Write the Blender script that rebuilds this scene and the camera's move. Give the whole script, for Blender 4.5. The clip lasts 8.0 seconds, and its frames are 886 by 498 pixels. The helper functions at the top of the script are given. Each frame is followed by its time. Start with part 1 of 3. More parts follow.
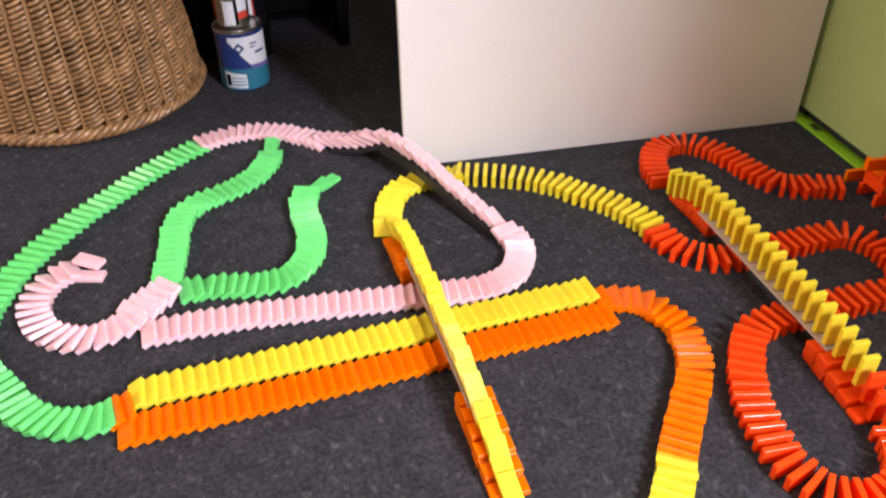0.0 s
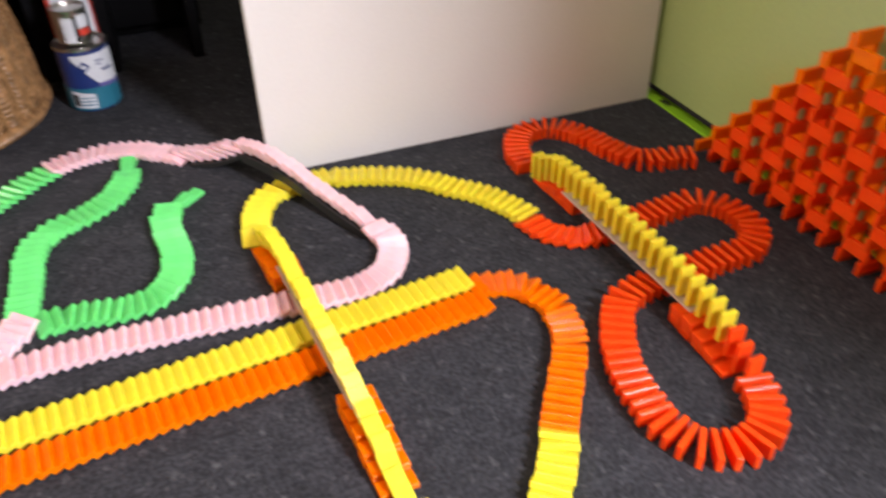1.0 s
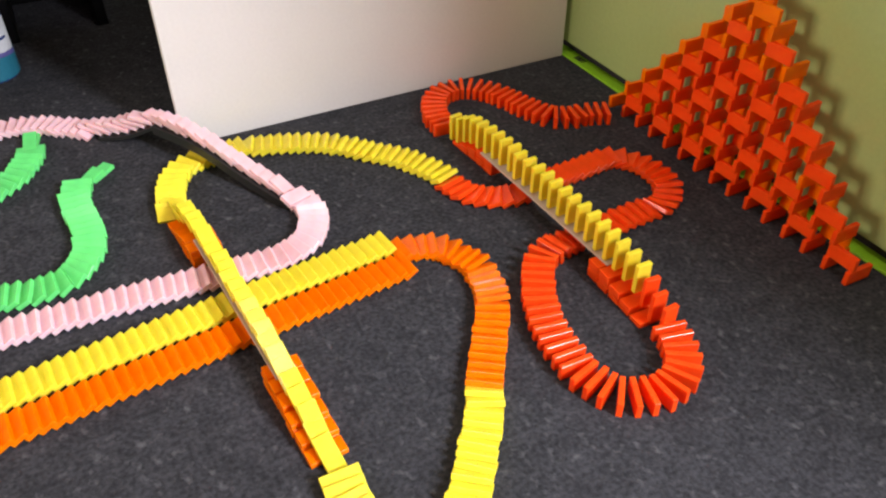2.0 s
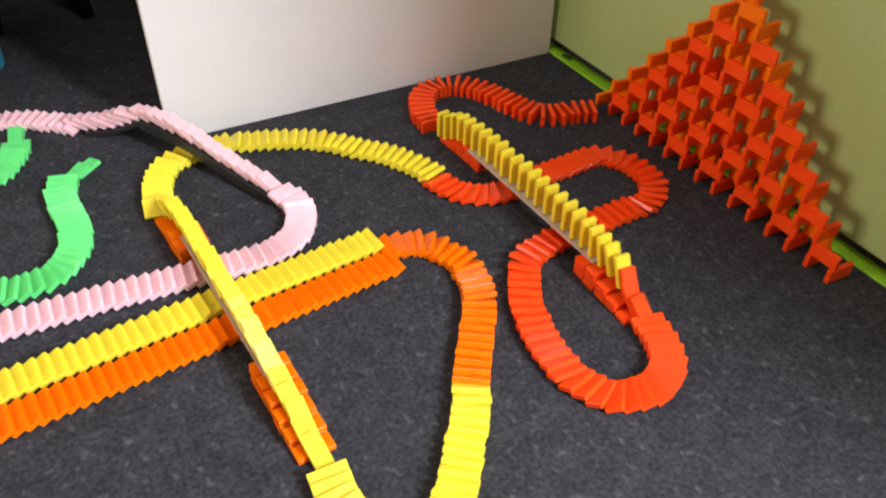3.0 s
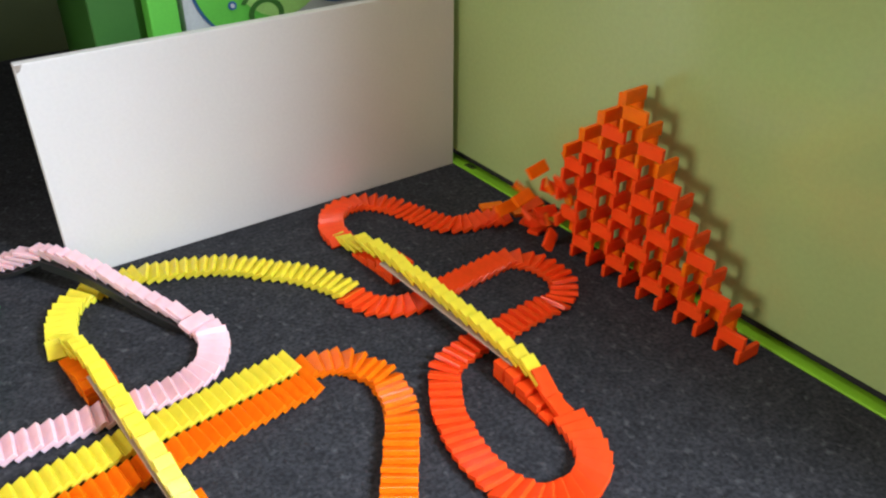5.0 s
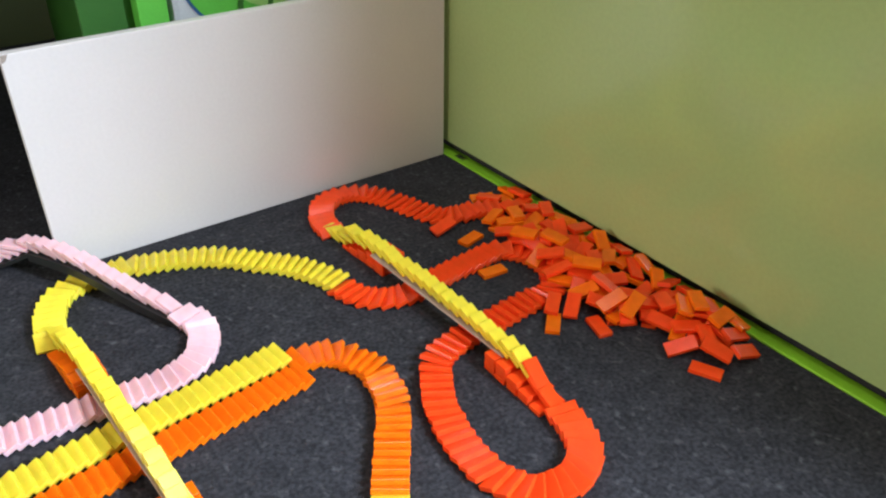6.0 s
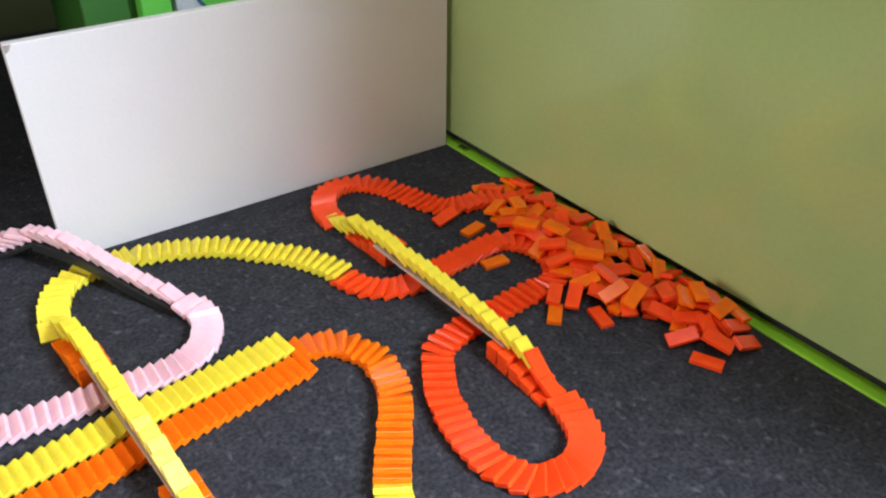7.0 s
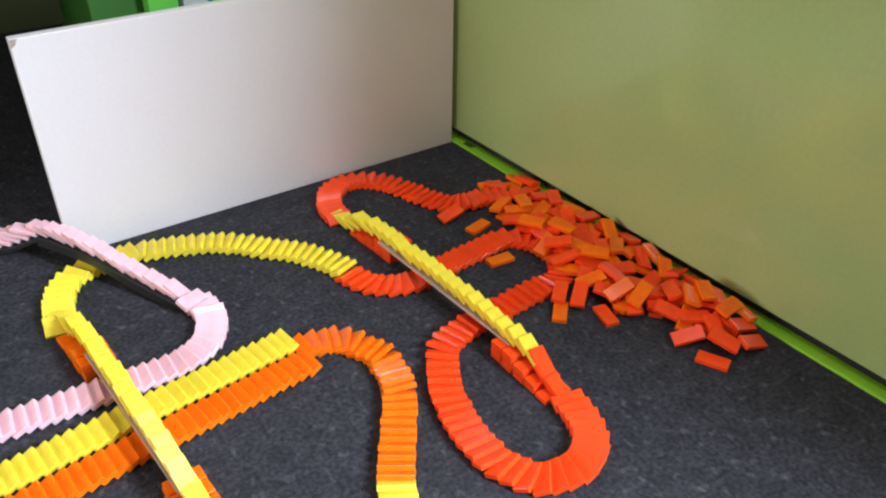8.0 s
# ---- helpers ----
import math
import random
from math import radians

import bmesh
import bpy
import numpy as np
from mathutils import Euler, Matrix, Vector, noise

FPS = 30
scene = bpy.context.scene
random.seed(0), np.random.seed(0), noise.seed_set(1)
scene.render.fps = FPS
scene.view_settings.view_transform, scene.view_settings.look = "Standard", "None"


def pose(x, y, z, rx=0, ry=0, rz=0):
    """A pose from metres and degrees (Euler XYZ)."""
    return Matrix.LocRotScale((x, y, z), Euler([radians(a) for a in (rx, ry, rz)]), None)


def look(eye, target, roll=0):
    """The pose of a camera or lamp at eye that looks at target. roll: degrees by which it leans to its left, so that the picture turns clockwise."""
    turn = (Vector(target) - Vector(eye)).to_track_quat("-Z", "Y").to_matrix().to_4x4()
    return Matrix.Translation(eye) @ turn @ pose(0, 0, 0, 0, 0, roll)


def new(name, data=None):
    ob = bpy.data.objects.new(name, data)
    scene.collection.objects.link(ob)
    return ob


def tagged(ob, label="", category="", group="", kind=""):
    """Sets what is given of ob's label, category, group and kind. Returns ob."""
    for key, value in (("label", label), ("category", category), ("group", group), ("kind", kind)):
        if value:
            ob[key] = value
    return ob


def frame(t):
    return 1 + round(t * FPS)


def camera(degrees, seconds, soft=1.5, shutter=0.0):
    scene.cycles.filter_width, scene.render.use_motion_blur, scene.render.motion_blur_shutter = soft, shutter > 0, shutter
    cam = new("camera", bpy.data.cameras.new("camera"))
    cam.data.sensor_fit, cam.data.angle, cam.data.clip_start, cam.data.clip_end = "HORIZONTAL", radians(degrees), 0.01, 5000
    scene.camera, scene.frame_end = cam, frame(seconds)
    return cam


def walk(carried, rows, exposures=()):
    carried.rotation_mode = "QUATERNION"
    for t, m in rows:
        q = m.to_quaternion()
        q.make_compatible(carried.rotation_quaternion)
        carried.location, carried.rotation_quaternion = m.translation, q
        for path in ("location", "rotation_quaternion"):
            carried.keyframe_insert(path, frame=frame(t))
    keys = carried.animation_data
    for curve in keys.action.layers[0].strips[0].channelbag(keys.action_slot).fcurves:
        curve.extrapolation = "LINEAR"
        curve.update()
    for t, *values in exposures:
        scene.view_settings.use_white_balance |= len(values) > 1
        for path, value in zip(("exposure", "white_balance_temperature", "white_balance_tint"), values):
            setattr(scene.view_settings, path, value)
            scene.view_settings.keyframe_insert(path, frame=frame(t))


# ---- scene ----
cam = camera(57.2, 8.0, soft=2.2, shutter=0.5)
PATH = [
    (0, (-0.991, -1.306, 0.796), (-0.6840, 0.2630, -0.4050), -1.00),
    (0.2, (-0.989, -1.308, 0.796), (-0.6694, 0.2765, -0.3826), -1.00),
    (0.5, (-0.987, -1.310, 0.795), (-0.6150, 0.2700, -0.3730), -1.00),
    (0.7, (-0.976, -1.313, 0.791), (-0.5638, 0.2607, -0.3731), -1.12),
    (1, (-0.959, -1.317, 0.784), (-0.4010, 0.1840, -0.4130), -1.20),
    (1.2, (-0.954, -1.319, 0.784), (-0.3394, 0.1228, -0.4588), -1.12),
    (1.5, (-0.946, -1.322, 0.783), (-0.3010, 0.0910, -0.4770), -1.20),
    (1.7, (-0.946, -1.322, 0.784), (-0.2788, 0.0770, -0.4791), -0.68),
    (2.8, (-0.949, -1.323, 0.793), (-0.2352, 0.0309, -0.4953), 0.80),
    (3, (-0.949, -1.323, 0.794), (-0.2310, 0.0340, -0.4890), 1.00),
    (3.2, (-0.949, -1.321, 0.799), (-0.2282, 0.0381, -0.4791), 0.65),
    (3.5, (-0.949, -1.318, 0.806), (-0.2010, 0.0680, -0.4270), -1.20),
    (3.7, (-0.943, -1.321, 0.806), (-0.1352, 0.0829, -0.3671), -1.19),
    (4, (-0.935, -1.326, 0.805), (-0.0680, 0.0890, -0.3120), -1.40),
    (4.2, (-0.934, -1.328, 0.805), (-0.0419, 0.0880, -0.2901), -1.10),
    (4.5, (-0.932, -1.332, 0.804), (-0.0100, 0.0830, -0.2690), -0.90),
    (4.7, (-0.934, -1.332, 0.803), (0.0032, 0.0762, -0.2645), -0.48),
    (5, (-0.936, -1.332, 0.801), (0.0190, 0.0660, -0.2650), 0.00),
    (6.5, (-0.934, -1.327, 0.802), (0.0310, 0.0370, -0.2960), 0.50),
    (7, (-0.936, -1.330, 0.804), (0.0190, 0.0350, -0.3030), 0.40),
    (7.5, (-0.935, -1.331, 0.802), (0.0210, 0.0370, -0.3010), 0.40),
    (8, (-0.935, -1.328, 0.801), (0.0080, 0.0410, -0.3100), 0.50),
]
walk(cam, [(t, look(eye, target, roll)) for t, eye, target, roll in PATH], [(0, 0.15, 7250, 33), (1.5, 0.14, 7250, 28), (3.5, 0.13, 6800, 24), (5.0, 0.12, 6400, 18), (8.0, 0.17, 6250, 23)])

# ---- world and light ----
world = bpy.data.worlds.new("world")
scene.world = world
world.use_nodes = True
wn = world.node_tree.nodes
sky = wn.new("ShaderNodeTexSky")
sky.sky_type = "NISHITA"
sky.sun_disc = False
sky.sun_elevation, sky.sun_rotation = radians(40), radians(200)
wn["Background"].inputs[1].default_value = 0.12
world.node_tree.links.new(sky.outputs[0], wn["Background"].inputs[0])


def area_lamp(name, m, width, height, power, colour):
    data = bpy.data.lights.new(name, "AREA")
    data.shape, data.size, data.size_y = "RECTANGLE", width, height
    data.energy, data.color = power, colour
    ob = new(name, data)
    ob.matrix_world = m
    return ob


# daylight in the south window opening; the west and overhead lamps are added fill
# west fill lamp, added to brighten the wardrobe front and the pyramid
area_lamp("window_light_west", look((-4.43, 0.05, 1.10), (0, -0.5, 0.4)), 1.3, 1.1, 72, (1.0, 0.96, 0.87))
area_lamp("window_light_south", look((0.53, -2.93, 1.80), (-0.75, -0.2, 0.0)), 0.56, 1.0, 205, (0.75, 0.885, 1.0))
# unseen overhead fill, added to brighten the upper faces of the heap
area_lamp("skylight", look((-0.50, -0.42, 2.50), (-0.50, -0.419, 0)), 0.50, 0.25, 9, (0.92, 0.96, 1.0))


# ---- materials ----
def material(name, colour, rough=0.5, metal=0.0, grain=0.0, grain_scale=200.0, blotch=0.0, blotch_scale=6.0, bump=0.0, bump_scale=300.0, spec=0.5, random_shift=0.0, coords="Object"):
    m = bpy.data.materials.new(name)
    m.use_nodes = True
    n, l = m.node_tree.nodes, m.node_tree.links
    b = n["Principled BSDF"]
    b.inputs["Roughness"].default_value = rough
    b.inputs["Metallic"].default_value = metal
    b.inputs["Specular IOR Level"].default_value = spec
    tex = n.new("ShaderNodeTexCoord")
    rgb = n.new("ShaderNodeRGB")
    rgb.outputs[0].default_value = (*colour, 1)
    out = rgb.outputs[0]

    def vary(out, amount, scale, detail):
        no = n.new("ShaderNodeTexNoise")
        no.inputs["Scale"].default_value, no.inputs["Detail"].default_value = scale, detail
        l.new(tex.outputs[coords], no.inputs["Vector"])
        mp = n.new("ShaderNodeMapRange")
        mp.inputs["From Min"].default_value, mp.inputs["From Max"].default_value = 0.3, 0.7
        mp.inputs["To Min"].default_value, mp.inputs["To Max"].default_value = 1 - amount, 1 + amount
        l.new(no.outputs["Fac"], mp.inputs["Value"])
        hs = n.new("ShaderNodeHueSaturation")
        l.new(mp.outputs[0], hs.inputs["Value"])
        l.new(out, hs.inputs["Color"])
        return hs.outputs[0]
    if grain:
        out = vary(out, grain, grain_scale, 3)
    if blotch:
        out = vary(out, blotch, blotch_scale, 2)
    if random_shift:
        info = n.new("ShaderNodeObjectInfo")
        mp = n.new("ShaderNodeMapRange")
        mp.inputs["To Min"].default_value, mp.inputs["To Max"].default_value = 1 - random_shift, 1 + random_shift
        l.new(info.outputs["Random"], mp.inputs["Value"])
        hs = n.new("ShaderNodeHueSaturation")
        l.new(mp.outputs[0], hs.inputs["Value"])
        l.new(out, hs.inputs["Color"])
        out = hs.outputs[0]
    l.new(out, b.inputs["Base Color"])
    if bump:
        no = n.new("ShaderNodeTexNoise")
        no.inputs["Scale"].default_value, no.inputs["Detail"].default_value = bump_scale, 4
        l.new(tex.outputs[coords], no.inputs["Vector"])
        bm_ = n.new("ShaderNodeBump")
        bm_.inputs["Strength"].default_value, bm_.inputs["Distance"].default_value = bump, 0.002
        l.new(no.outputs["Fac"], bm_.inputs["Height"])
        l.new(bm_.outputs[0], b.inputs["Normal"])
    return m


def plastic(name, colour, spec=0.32):
    m = material(name, colour, rough=0.2, grain=0.05, grain_scale=60, blotch=0.05, blotch_scale=25, bump=0.05, bump_scale=180, spec=spec, random_shift=0.035)
    b = m.node_tree.nodes["Principled BSDF"]
    b.inputs["Subsurface Weight"].default_value = 0.7
    b.inputs["Subsurface Radius"].default_value = (1.0, 0.7, 0.5)
    b.inputs["Subsurface Scale"].default_value = 0.009
    return m


M_YELLOW = plastic("yellow_plastic", (0.84, 0.69, 0.050))
M_ORANGE = plastic("orange_plastic", (0.95, 0.175, 0.002))
M_RED = plastic("red_plastic", (0.96, 0.080, 0.009))
M_PINK = plastic("pink_plastic", (0.88, 0.54, 0.58))
M_GREEN = plastic("green_plastic", (0.085, 0.66, 0.19))
M_CARPET = material("grey_carpet", (0.033, 0.034, 0.0385), rough=0.95, grain=0.42, grain_scale=150, blotch=0.2, blotch_scale=30, bump=0.7, bump_scale=300, spec=0.12)
M_WALL = material("olive_green_laminate", (0.335, 0.445, 0.165), rough=0.17, grain=0.03, grain_scale=120, blotch=0.05, blotch_scale=3, bump=0.012, bump_scale=200, spec=0.7)
M_NORTH = material("dark_olive_paint", (0.075, 0.095, 0.035), rough=0.8, grain=0.06, blotch=0.1, blotch_scale=3, bump=0.08)
M_RAIL = material("lime_green_paint", (0.22, 0.52, 0.02), rough=0.4, grain=0.05, blotch=0.1, blotch_scale=12)
M_GAP = material("black_gap_shade_and_mark", (0.01, 0.01, 0.012), rough=0.8, grain=0.2)
M_PANEL = material("white_laminate", (0.69, 0.675, 0.65), rough=0.36, grain=0.02, grain_scale=160, blotch=0.03, blotch_scale=4, bump=0.02, bump_scale=300)
M_PLASTER = material("white_plaster", (0.56, 0.46, 0.36), rough=0.9, grain=0.04, blotch=0.06, blotch_scale=2, bump=0.1)
M_BLACK = material("black_furniture", (0.004, 0.004, 0.0045), rough=0.75, grain=0.2, blotch=0.2, spec=0.06)
M_DECK = material("pale_card", (0.52, 0.41, 0.32), rough=0.6, grain=0.08, grain_scale=90, blotch=0.08)
M_DECKBLACK = material("black_card", (0.012, 0.013, 0.013), rough=0.45, grain=0.3, grain_scale=120, blotch=0.2)
M_WICKER = material("wicker", (0.27, 0.140, 0.060), rough=0.25, grain=0.35, grain_scale=70, blotch=0.35, blotch_scale=30, bump=0.3, bump_scale=500)
M_STAKE = material("wicker_stake", (0.23, 0.115, 0.04), rough=0.5, grain=0.3, grain_scale=90, blotch=0.2, bump=0.3, bump_scale=500)
M_TIN = material("tin", (0.55, 0.53, 0.50), rough=0.3, metal=1.0, grain=0.1, blotch=0.15)
M_BLUE = material("blue_print", (0.008, 0.026, 0.13), rough=0.4, grain=0.08, blotch=0.1)
M_TEAL = material("teal_print", (0.006, 0.13, 0.19), rough=0.4, grain=0.08, blotch=0.1)
M_WHITE = material("white_print", (0.55, 0.57, 0.6), rough=0.45, grain=0.05, blotch=0.06)
M_REDPRINT = material("red_print", (0.55, 0.05, 0.03), rough=0.4, grain=0.08, blotch=0.1)
M_VIOLET = material("violet_print", (0.10, 0.09, 0.26), rough=0.4, grain=0.08)
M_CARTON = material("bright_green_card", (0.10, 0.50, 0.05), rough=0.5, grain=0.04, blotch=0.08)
# carton green darkened to hold the box body's shade; also the ring print
M_DARKGREEN = material("dark_green_shade_and_print", (0.025, 0.13, 0.012), rough=0.5, grain=0.04, blotch=0.08)
M_LIGHTGREEN = material("pale_green_print", (0.32, 0.60, 0.16), rough=0.4, grain=0.05, blotch=0.1)
M_NAVY = material("navy_print", (0.03, 0.11, 0.33), rough=0.4, grain=0.05)
M_BROWNGREY = material("worn_corner", (0.30, 0.26, 0.22), rough=0.7, grain=0.2)



def add_flecks(m, colour, scale, low, high):
    """Paler fibres scattered over a pile."""
    n, l = m.node_tree.nodes, m.node_tree.links
    base = n["Principled BSDF"].inputs["Base Color"]
    old = base.links[0].from_socket
    tex = n.new("ShaderNodeTexCoord")
    warp = n.new("ShaderNodeMapping")
    warp.inputs["Scale"].default_value = (1.0, 0.8, 1.0)
    warp.inputs["Rotation"].default_value = (0, 0, 0.6)
    no = n.new("ShaderNodeTexNoise")
    no.inputs["Scale"].default_value, no.inputs["Detail"].default_value = scale, 4
    mp = n.new("ShaderNodeMapRange")
    mp.inputs["From Min"].default_value, mp.inputs["From Max"].default_value = low, high
    mix = n.new("ShaderNodeMix")
    mix.data_type = "RGBA"
    mix.inputs["B"].default_value = (*colour, 1)
    l.new(tex.outputs["Object"], warp.inputs["Vector"])
    l.new(warp.outputs[0], no.inputs["Vector"])
    l.new(no.outputs["Fac"], mp.inputs["Value"])
    l.new(mp.outputs[0], mix.inputs["Factor"])
    l.new(old, mix.inputs["A"])
    l.new(mix.outputs["Result"], base)


add_flecks(M_CARPET, (0.105, 0.107, 0.115), 75, 0.58, 0.82)


# ---- mesh helpers ----
def mesh_of(name, bm, mat, smooth=False):
    me = bpy.data.meshes.new(name)
    bm.normal_update()
    bm.to_mesh(me)
    bm.free()
    me.materials.append(mat)
    if smooth:
        for p in me.polygons:
            p.use_smooth = True
    return me


def box_bm(x0, x1, y0, y1, z0, z1, bevel=0.0, segments=1):
    bm = bmesh.new()
    bmesh.ops.create_cube(bm, size=1)
    bmesh.ops.transform(bm, matrix=Matrix.Translation(((x0 + x1) / 2, (y0 + y1) / 2, (z0 + z1) / 2)) @ Matrix.Diagonal((x1 - x0, y1 - y0, z1 - z0, 1)), verts=bm.verts)
    if bevel:
        bmesh.ops.bevel(bm, geom=list(bm.edges), offset=bevel, segments=segments, affect="EDGES", profile=0.6)
    return bm


def thing(name, me, m, label, category, group="", kind=""):
    ob = new(name, me)
    ob.matrix_world = m
    return tagged(ob, label, category, group, kind)


def part(name, bm, mat, parent, label="", smooth=False):
    ob = new(name, mesh_of(name, bm, mat, smooth))
    ob.parent = parent
    if label:
        ob["label"] = label
    return ob


def lathe_bm(profile, steps=40):
    bm = bmesh.new()
    rings = []
    for r, z in profile:
        rings.append([bm.verts.new((r * math.cos(2 * math.pi * k / steps), r * math.sin(2 * math.pi * k / steps), z)) for k in range(steps)])
    for a, b in zip(rings, rings[1:]):
        for k in range(steps):
            bm.faces.new((a[k], a[(k + 1) % steps], b[(k + 1) % steps], b[k]))
    bm.faces.new(rings[0][::-1])
    bm.faces.new(rings[-1])
    return bm


def shell_bm(r, a0, a1, low, high, steps=32, thick=0.0006):
    """A curved label on a can: low and high give the heights at both ends (degrees a0 to a1)."""
    bm = bmesh.new()
    rows = []
    for k in range(steps + 1):
        u = k / steps
        a = radians(a0 + (a1 - a0) * u)
        lo, hi = low[0] + (low[1] - low[0]) * u, high[0] + (high[1] - high[0]) * u
        rows.append([bm.verts.new((rr * math.cos(a), rr * math.sin(a), z)) for rr, z in ((r, lo), (r + thick, lo), (r + thick, hi), (r, hi))])
    for a, b in zip(rows, rows[1:]):
        for k in range(4):
            bm.faces.new((a[k], b[k], b[(k + 1) % 4], a[(k + 1) % 4]))
    bm.faces.new(rows[0][::-1])
    bm.faces.new(rows[-1])
    return bm


# ---- the room ----
def wall_x(y):
    return 0.014 - 0.036 * y


floor_me = mesh_of("floor", box_bm(-4.5, 2.6, -3.0, 1.3, -0.12, 0.0), M_CARPET)
thing("floor", floor_me, Matrix.Identity(4), "dark grey speckled short-pile carpet floor", "floor", kind="structure")
TURN = -math.degrees(math.atan(0.036))
east = thing("wall_east", mesh_of("wall_east", box_bm(0.0, 0.1, -1.75, 1.3, 0.026, 2.45, 0.002), M_WALL), pose(0.014, 0, 0, 0, 0, -TURN), "olive green laminate sliding wardrobe front above a lime rail", "wall", kind="structure")
rail = thing("door_rail", mesh_of("door_rail", box_bm(-0.013, 0.017, -1.75, 0.09, 0, 0.005, 0.0015), M_RAIL), pose(0.014, 0, 0, 0, 0, -TURN), "lime green floor rail along the wardrobe front", "rail", kind="structure")
for k, (low, high) in enumerate(((-0.034, -0.028), (-0.042, -0.036), (-0.050, -0.044), (-0.056, -0.053))):
    part("mark_bar", box_bm(-0.004, 0.010, low, high, 0.005, 0.0056), M_GAP, rail, "small black stamped mark")
# a black block gives the gap under the wardrobe its shade
thing("rail_gap", mesh_of("rail_gap", box_bm(0.0172, 0.06, -1.75, 1.0, 0, 0.024), M_GAP), pose(0.014, 0, 0, 0, 0, -TURN), "black block put in for the shade under the wardrobe front", "gap", kind="structure")
# the hole in the slabs is added for the overhead fill lamp
ceiling_bm = bmesh.new()
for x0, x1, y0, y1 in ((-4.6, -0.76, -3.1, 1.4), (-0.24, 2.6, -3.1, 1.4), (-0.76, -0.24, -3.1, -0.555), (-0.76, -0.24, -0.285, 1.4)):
    slab = mesh_of("slab", box_bm(x0, x1, y0, y1, 2.45, 2.55), M_PLASTER)
    ceiling_bm.from_mesh(slab)
    bpy.data.meshes.remove(slab)
thing("ceiling", mesh_of("ceiling", ceiling_bm, M_PLASTER), Matrix.Identity(4), "white plaster ceiling with an opening added for the overhead fill lamp", "ceiling", kind="structure")
thing("wall_north", mesh_of("wall_north", box_bm(-4.6, 2.6, 1.3, 1.4, -0.1, 2.45), M_NORTH), Matrix.Identity(4), "dark olive painted wall behind the board", "wall", kind="structure")


def wall_with_window(name, axis, at, thick, a0, a1, w0, w1, z0, z1):
    bm = bmesh.new()
    for p0, p1, q0, q1 in ((a0, w0, -0.1, 2.45), (w1, a1, -0.1, 2.45), (w0, w1, -0.1, z0), (w0, w1, z1, 2.45)):
        if axis == "x":
            b = box_bm(at - thick, at, p0, p1, q0, q1)
        else:
            b = box_bm(p0, p1, at - thick, at, q0, q1)
        tmp = bpy.data.meshes.new("tmp")
        b.to_mesh(tmp)
        b.free()
        bm.from_mesh(tmp)
        bpy.data.meshes.remove(tmp)
    return thing(name, mesh_of(name, bm, M_PLASTER), Matrix.Identity(4), "white plaster wall out of view with an added window opening", "wall", kind="structure")


# the west opening is unseen, added for the fill lamp
wall_with_window("wall_west", "x", -4.5, 0.12, -3.1, 1.4, -0.65, 0.75, 0.50, 1.70)
wall_with_window("wall_south", "y", -3.0, 0.12, -4.5, 2.6, 0.19, 0.87, 1.25, 2.36)
thing("wall_far_east", mesh_of("wall_far_east", box_bm(2.5, 2.6, -3.0, -1.7, -0.1, 2.45), M_PLASTER), Matrix.Identity(4), "cream plaster side wall behind the view", "wall", kind="structure")
thing("wall_niche", mesh_of("wall_niche", box_bm(0.21, 2.5, -1.7, -1.6, -0.1, 2.45), M_PLASTER), Matrix.Identity(4), "cream plaster wall beside the wardrobe end", "wall", kind="structure")

# the white board that stands on the carpet
def chip_bm():
    """A small three-cornered chip lost from the board's top corner."""
    bm = bmesh.new()
    low, high = [[bm.verts.new((x, y, z)) for x, z in ((-0.8040, 0.3850), (-0.7930, 0.3850), (-0.7975, 0.3760), (-0.8035, 0.3720))] for y in (-0.0006, 0.003)]
    bm.faces.new(low)
    bm.faces.new(high[::-1])
    for k in range(4):
        bm.faces.new((low[k], high[k], high[(k + 1) % 4], low[(k + 1) % 4]))
    bmesh.ops.recalc_face_normals(bm, faces=bm.faces)
    return bm


board = thing("white_board", mesh_of("white_board", box_bm(-0.805, 0.001, 0.0, 0.018, 0.0, 0.386, 0.0012), M_PANEL), Matrix.Identity(4), "white laminated board standing on its edge on the carpet", "board")
part("worn_corner", chip_bm(), M_BROWNGREY, board, "scuffed brown corner of the board")

# black cupboard behind, in shade
cup = new("black_cupboard")
cup.matrix_world = pose(-1.42, 0.78, 0)
tagged(cup, "tall black cupboard standing in deep shade behind the basket", "cupboard")
part("body", box_bm(-0.58, 0.60, 0.03, 0.5, 0.0, 1.9, 0.004), M_BLACK, cup)
part("door", box_bm(-0.575, 0.008, 0.0, 0.028, 0.03, 1.88, 0.002), M_BLACK, cup)
part("door", box_bm(0.012, 0.595, 0.0, 0.028, 0.03, 1.88, 0.002), M_BLACK, cup)
# shelf out of view, added to keep light off the floor behind
shelf = new("unseen_shade_shelf")
shelf.matrix_world = pose(-1.2, 0.50, 0)
tagged(shelf, "unseen black shelf unit added to shade the floor around the basket", "shelf")
part("top_board", box_bm(-0.8, 0.36, -0.42, 0.27, 0.64, 0.67, 0.002), M_BLACK, shelf)
part("side_board", box_bm(-0.80, -0.775, -0.25, 0.27, 0.0, 0.62, 0.002), M_BLACK, shelf)
part("side_board", box_bm(0.335, 0.36, 0.1, 0.27, 0.0, 0.62, 0.002), M_BLACK, shelf)

# made-up black box that stands for the shade behind the cans
crate = new("black_shade_box")
crate.matrix_world = pose(-1.11, 0.585, 0)
tagged(crate, "tall matt black box added for the shade behind the cans", "crate")
part("body", box_bm(-0.085, 0.08, 0.0, 0.18, 0.0, 0.6, 0.003), M_BLACK, crate)
